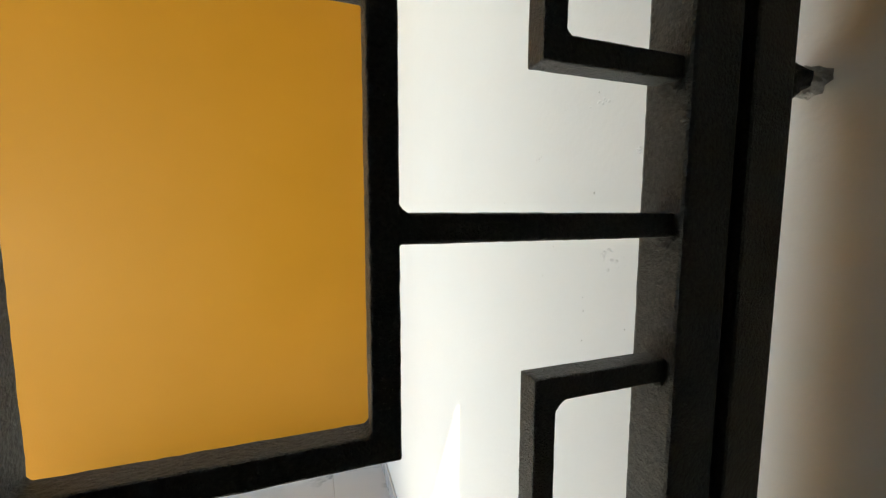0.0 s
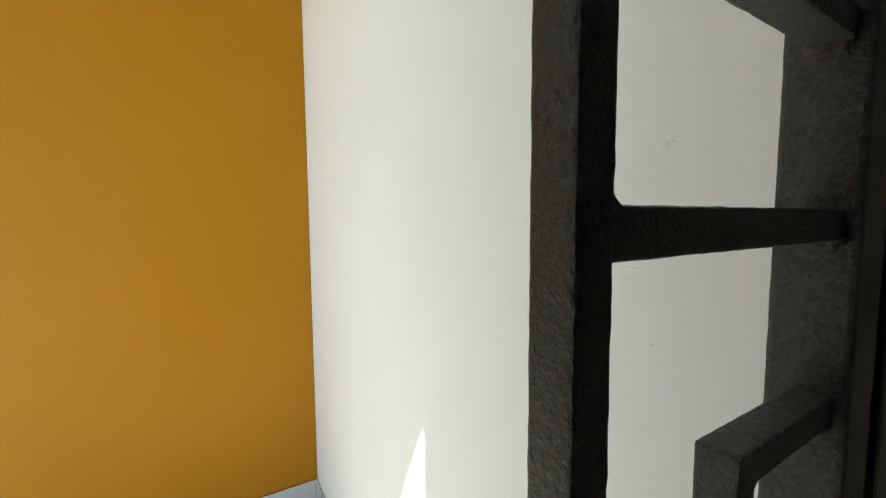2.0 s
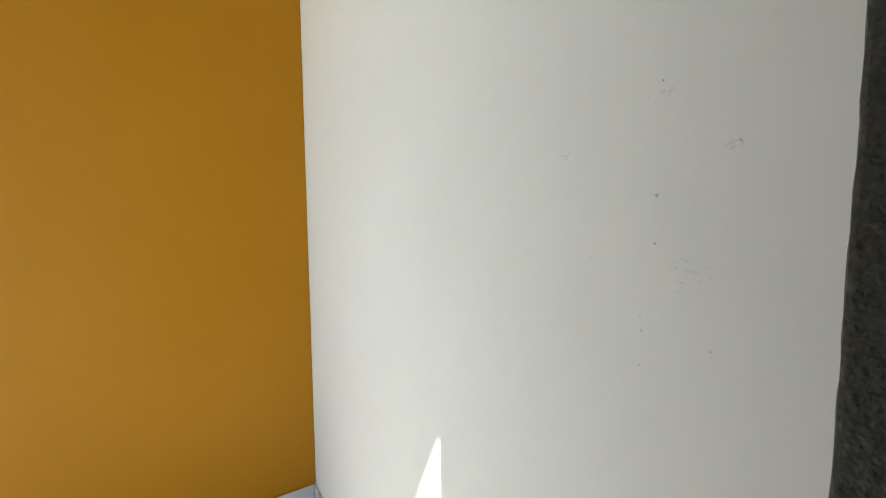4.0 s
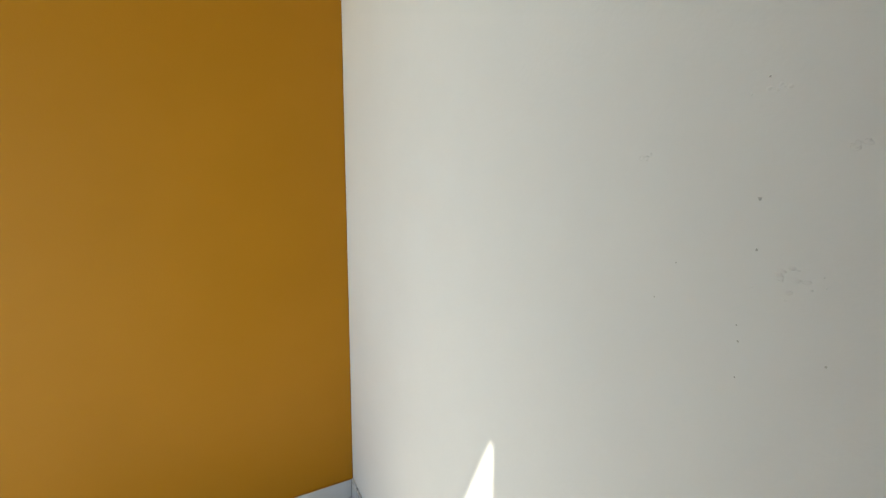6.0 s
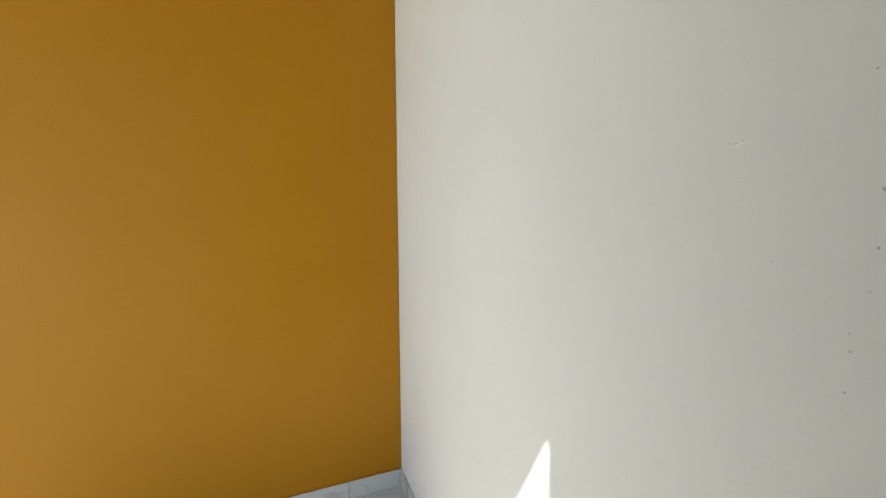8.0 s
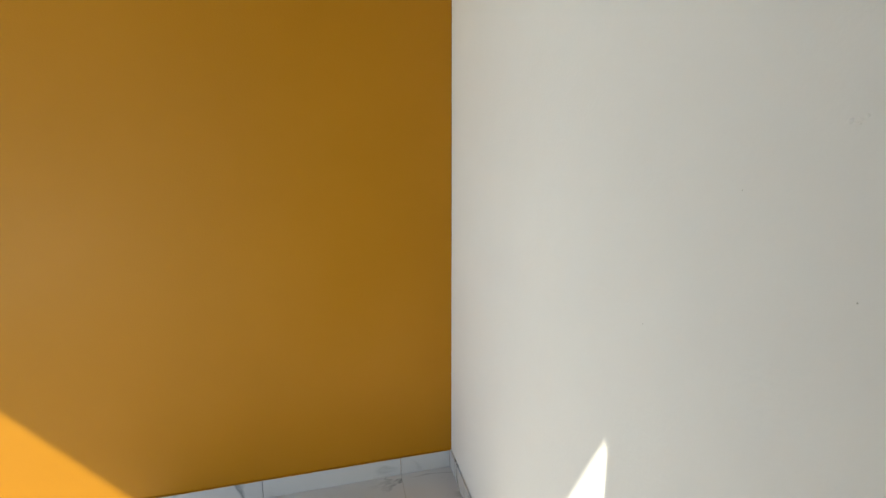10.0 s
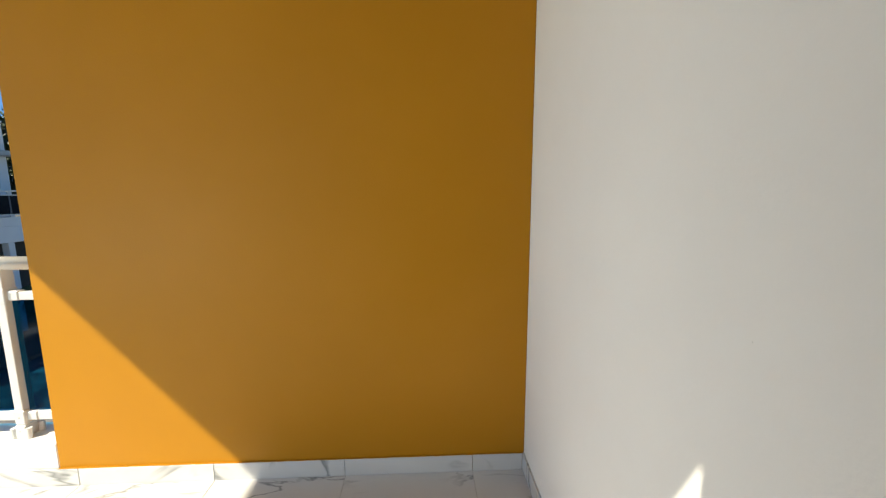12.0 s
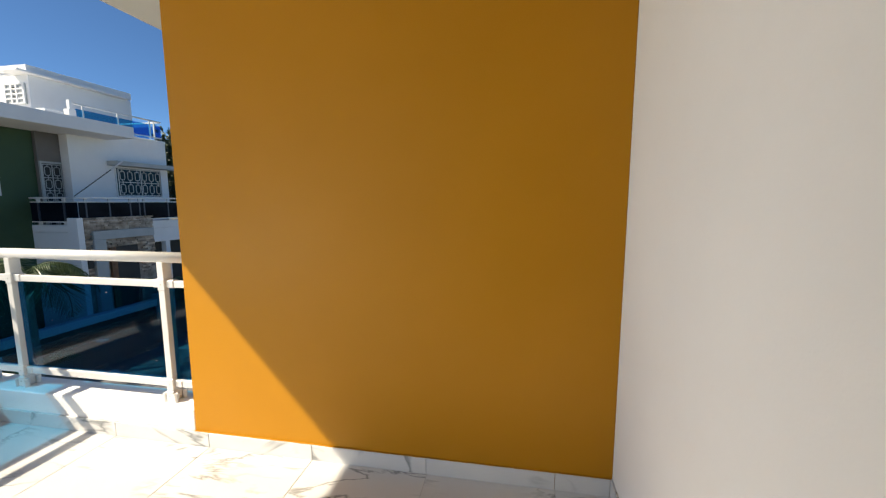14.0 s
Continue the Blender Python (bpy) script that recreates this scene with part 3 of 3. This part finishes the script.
def ornament(parent, x, y0, y1, z0, z1, cols, rows, mat=ALU):
    """A white grille of linked octagon rings in a frame."""
    r = 0.011
    dy, dz = (y1 - y0) / cols, (z1 - z0) / rows
    for k in range(rows + 1):
        part("bar", box(x - r, x + r, y0, y1, z0 + k * dz - r, z0 + k * dz + r), mat, parent)
    for j in (0, cols // 2, cols):
        part("bar", box(x - r * 0.9, x + r * 0.9, y0 + j * dy - r, y0 + j * dy + r, z0 + r, z1 - r), mat, parent)
    for j in range(cols):
        for k in range(rows):
            cy, cz = y0 + (j + 0.5) * dy, z0 + (k + 0.5) * dz
            a, b, c = dy * 0.30, dz * 0.32, dy * 0.12
            ring = [(a, b - c), (a - c, b), (c - a, b), (-a, b - c), (-a, c - b), (c - a, -b), (a - c, -b), (a, c - b)]
            bm = bmesh.new()
            for p, q in zip(ring, ring[1:] + ring[:1]):
                tube((x, cy + p[0], cz + p[1]), (x, cy + q[0], cz + q[1]), r, n=6, bm=bm)
            for s in (-1, 1):
                tube((x, cy, cz + s * b), (x, cy, cz + s * dz * 0.5), r, n=6, bm=bm)
            part("ornament", bm, mat, parent, "octagonal grille ring")


ornament(win, wx + 0.09, wy0 + 0.03, wy1 - 0.03, wz0 + 0.03, wz1 - 0.03, 6, 2)
door = hp("door", -14.22, -14.19, 7.62, 8.15, 0.46, 2.47, H_DARK, 0.0, "dark balcony door behind a white grille")
hp("frame", -14.199, -14.14, 7.575, 7.62, 0.46, 2.53, H_GREY, 0.004, parent=door)
hp("frame", -14.199, -14.14, 7.62, 8.15, 2.47, 2.53, H_GREY, 0.004, parent=door)
ornament(door, -14.16, 7.64, 8.13, 0.5, 2.44, 2, 5, H_GREY)

# leaning pole on the balcony
part("pole", tube((-12.70, 7.33, 1.49), (-12.70, 8.429, 2.309), 0.014, n=8), H_DARK, house, "thin leaning metal pole")
part("pole_tip", tube((-12.70, 8.43, 2.31), (-12.70, 8.884, 2.653), 0.024, n=8), ALU, house, "bright pole end")

# balcony railing with black glass
rail = part("balcony_railing", box(-14.3, -12.60, 7.30, 7.36, 1.42, 1.47, 0.008), ALU, house, "white balcony railing with black glass")
hp("top_rail", -12.66, -12.60, 7.361, 14.5, 1.42, 1.47, ALU, 0.008, parent=rail)
hp("middle_rail", -14.3, -12.62, 7.315, 7.345, 1.31, 1.34, ALU, 0.0, parent=rail)
hp("middle_rail", -12.645, -12.615, 7.346, 14.5, 1.31, 1.34, ALU, 0.0, parent=rail)
hp("bottom_rail", -14.3, -12.62, 7.315, 7.345, 0.735, 0.77, ALU, 0.0, parent=rail)
hp("bottom_rail", -12.645, -12.615, 7.346, 14.5, 0.735, 0.77, ALU, 0.0, parent=rail)
hp("pane", -14.3, -12.64, 7.325, 7.335, 0.77, 1.31, H_BLACKGLASS, 0.0, "black glass pane", rail)
hp("pane", -12.635, -12.625, 7.35, 14.5, 0.77, 1.31, H_BLACKGLASS, 0.0, "black glass pane", rail)
# posts stand before the opaque panes, coloured as if seen through them
for y in (7.54, 8.21, 8.87, 9.18, 9.35, 10.26, 11.0, 11.9, 13.0):
    hp("post", -12.64, -12.612, y - 0.022, y + 0.022, 0.772, 1.308, H_DIM_POST, 0.0, "post toned as if seen through the dark glass", rail)
    for z0, z1 in ((0.681, 0.734), (1.341, 1.419)):
        hp("post_end", -12.65, -12.612, y - 0.03, y + 0.03, z0, z1, ALU, 0.0, parent=rail)
for x in (-13.995, -13.08):
    hp("post", x - 0.03, x + 0.03, 7.30, 7.328, 0.772, 1.308, H_DIM_POST, 0.0, "post toned as if seen through the dark glass", rail)
    for z0, z1 in ((0.661, 0.734), (1.341, 1.419)):
        hp("post_end", x - 0.05, x + 0.05, 7.30, 7.345, z0, z1, ALU, 0.0, parent=rail)

# roof terrace railing with blue panels
rail = part("terrace_railing", box(-13.74, -13.69, 8.30, 11.32, 4.29, 4.34, 0.008), ALU, house, "white terrace railing with deep blue panels")
hp("corner_post", -13.81, -13.70, 8.22, 8.335, 4.121, 4.40, H_WHITE, 0.008, parent=rail)
hp("corner_block", -13.86, -13.66, 8.16, 8.365, 3.762, 4.12, H_WHITE, 0.008, parent=rail)
hp("bottom_rail", -13.73, -13.70, 9.45, 11.32, 3.70, 3.74, ALU, 0.0, parent=rail)
for y in (8.59, 9.68, 10.85, 11.03):
    hp("post", -13.735, -13.695, y - 0.02, y + 0.02, 3.661, 4.30, ALU, 0.0, parent=rail)
for a, b in ((8.375, 8.57), (8.61, 9.66), (9.70, 10.83), (11.05, 11.29)):
    hp("panel", -13.72, -13.71, a, b, 3.80 if b < 9.67 else 3.74, 4.17, H_BLUE, 0.0, "deep blue panel", rail)
hp("end_rail", -16.0, -13.74, 11.28, 11.32, 4.29, 4.34, ALU, 0.008, parent=rail)
hp("end_panel", -16.0, -13.72, 11.295, 11.305, 3.74, 4.17, H_BLUE, 0.0, "deep blue panel", rail)

# portal: grey frame, door, stacked stone cladding
portal = part("portal", box(-12.748, -12.52, 7.59, 9.54, 0.20, 0.465, 0.01), H_GREY, house, "grey portal frame round the stone entrance")
hp("jamb", -12.748, -12.52, 7.59, 7.93, G - 0.159, 0.199, H_GREY, 0.01, parent=portal)
# a near-black block gives the depth of shade in the entrance
hp("entrance_shade", -12.749, -12.64, 8.27, 9.00, G, -0.06, H_DARK, 0.0, "entrance opening, its shade painted on a near-black block", portal)
hp("door_leaf", -12.72, -12.58, 8.07, 8.25, G, -0.08, H_WOOD, 0.005, "brown wooden door leaf", portal)
hp("meter_box", -12.62, -12.56, 7.40, 7.55, -0.62, -0.32, H_DARK, 0.01, "small dark meter box", portal)
cladding = hp("cladding", -12.752, -12.66, 7.41, 9.60, G - 0.159, 0.858, H_STONE, 0.0, "stacked brown stone cladding")
shapes = [tile_mesh(0.05 + 0.008 * (i % 4), 0.11 + 0.055 * i, 0.052, "cladding_stone", H_STONE, 0.005) for i in range(6)]
rnd = random.Random(5)
for row in range(33):
    z = 0.812 - row * 0.057
    y = 7.412
    while y < 9.59:
        i = rnd.randrange(6)
        fits = [k for k in range(6) if y + 0.11 + 0.055 * k <= 9.612]
        if not fits:
            break
        i = min(i, fits[-1])
        w = 0.11 + 0.055 * i
        framed = 7.57 < y + w / 2 < 9.55 and 0.17 < z < 0.46
        jambed = 7.57 < y + w / 2 < 7.95 and z < 0.2
        opened = y + w > 8.06 and y < 9.01 and z < -0.08
        if not (framed or jambed or opened):
            ob = new("stone", shapes[i])
            ob.parent = cladding
            ob.location = (-12.664 + 0.014 * rnd.random(), y, z)
        y += w + 0.005

# low garden wall
gw = thing("garden_wall", "low garden wall with a pale cap before the house", "wall")
# shade on the face below the cap, put in as near-black colour
part("wall_body", box(-12.50, -12.36, -4, 9.2, G - 0.01, -2.181, 0.01), H_DARK, gw, "wall face with its shade painted dark")
part("pier", box(-12.52, -12.28, 9.201, 9.5, G - 0.01, -1.80, 0.012), H_GREY, gw, "end pier of the wall")
part("cap", box(-12.55, -12.30, -4, 9.2, -2.18, -1.96, 0.012), H_WHITE, gw, "pale wall cap")


# ---- plants ----
def frond(bm, base, yaw, lift, length, rnd):
    """One arching palm leaf: a thin rib with two rows of narrow leaflets."""
    pts, p, pitch = [], Vector(base), lift
    n = 17
    for i in range(n + 1):
        pts.append(p.copy())
        p = p + Vector((math.cos(yaw) * math.cos(pitch), math.sin(yaw) * math.cos(pitch), math.sin(pitch))) * (length / n)
        pitch -= 0.12 + 0.03 * rnd.random()
    for a, b in zip(pts, pts[1:]):
        tube(a, b, 0.012, 0.010, n=5, bm=bm)
    side = Vector((-math.sin(yaw), math.cos(yaw), 0))
    for i in range(3, n + 1):
        d = (pts[i] - pts[i - 1]).normalized()
        size = length * (0.30 * math.sin(math.pi * (i / n) ** 0.8) + 0.06)
        for s in (-1, 1):
            for h in (0.0, 0.5):
                o = pts[i - 1].lerp(pts[i], h)
                tip = o + (side * s * 0.75 + d * 0.65 + Vector((0, 0, -0.35 - 0.25 * rnd.random()))) * size
                mid = o.lerp(tip, 0.5) + Vector((0, 0, 0.06 * size))
                w = d * 0.012
                f = [bm.verts.new(c) for c in (o - w * 0.5, o + w * 0.5, mid + w, tip, mid - w)]
                bm.faces.new(f)


def palm(x, y, height, seed, count=15, length=1.5):
    rnd = random.Random(seed)
    t = thing("palm_tree", "small feathery palm with arching green fronds by the pavement", "palm tree")
    bm = bmesh.new()
    z = G - 0.02
    n = 14
    for i in range(n):
        a, b = z + (height / n) * i, z + (height / n) * (i + 1)
        tube((x, y, a), (x, y, b + 0.01), 0.085 - 0.002 * i, 0.072 - 0.002 * i, n=10, bm=bm)
    part("trunk", bm, BARK, t)
    for i in range(count):
        bm = bmesh.new()
        frond(bm, (x, y, G + height), i * 2.4 + rnd.random() * 0.3, 0.35 + 0.9 * (i / count), length * (0.8 + 0.35 * rnd.random()), rnd)
        part("frond", bm, LEAF, t)


palm(-11.1, 5.0, 2.35, 3, 11, 1.7)
palm(-11.4, 9.6, 1.2, 8, 11, 1.0)


def tree(x, y, seed, height, spread):
    rnd = random.Random(seed)
    t = thing("tree", "dark green leafy tree behind the white house", "tree")
    bm = tube((x, y, G - 0.2), (x + 0.1, y, G + height * 0.5), 0.22, 0.13, 10)
    ends = []
    for i in range(7):
        a = i * 0.9 + rnd.random()
        e = Vector((x + math.cos(a) * spread * 0.6, y + math.sin(a) * spread * 0.6, G + height * (0.42 + 0.5 * rnd.random())))
        tube((x + 0.1, y, G + height * (0.35 + 0.02 * i)), e, 0.09, 0.03, 7, bm)
        ends.append(e)
    part("trunk", bm, BARK, t)
    verts, faces = [], []
    for i in range(20000):
        e = ends[rnd.randrange(7)]
        c = e + Vector((rnd.gauss(0, 0.36), rnd.gauss(0, 0.36), rnd.gauss(0, 0.27))) * spread
        q = Euler((rnd.random() * 6, rnd.random() * 6, rnd.random() * 6)).to_matrix()
        s = 0.09 + 0.08 * rnd.random()
        k = len(verts)
        verts += [c + q @ Vector(v) * s for v in ((-1, 0, 0), (0, -0.45, 0.1), (1, 0, 0), (0, 0.45, 0.1))]
        faces.append((k, k + 1, k + 2, k + 3))
    me = bpy.data.meshes.new("crown")
    me.from_pydata([tuple(v) for v in verts], [], faces)
    me.materials.append(LEAF2)
    ob = new("crown", me)
    ob.parent = t


tree(-17.3, 17.0, 11, 8.0, 1.5)
tree(-15.6, 16.4, 12, 6.0, 1.4)

# grass strip between the pavement and the garden wall
rnd = random.Random(21)
verts, faces = [], []
for i in range(9000):
    x, y = rnd.uniform(-12.20, -11.55), rnd.uniform(1.0, 6.2)
    h, a, w = 0.05 + 0.10 * rnd.random(), rnd.random() * 6.3, 0.006
    lean = Vector((math.cos(a), math.sin(a), 0)) * h * 0.5
    k = len(verts)
    verts += [(x - w * math.sin(a), y + w * math.cos(a), G - 0.002), (x + w * math.sin(a), y - w * math.cos(a), G - 0.002), (x + lean.x, y + lean.y, G + h)]
    faces.append((k, k + 1, k + 2))
me = bpy.data.meshes.new("grass")
me.from_pydata(verts, [], faces)
me.materials.append(GRASSM)
tagged(new("grass", me), "short green grass strip by the garden wall", "grass", kind="stuff")
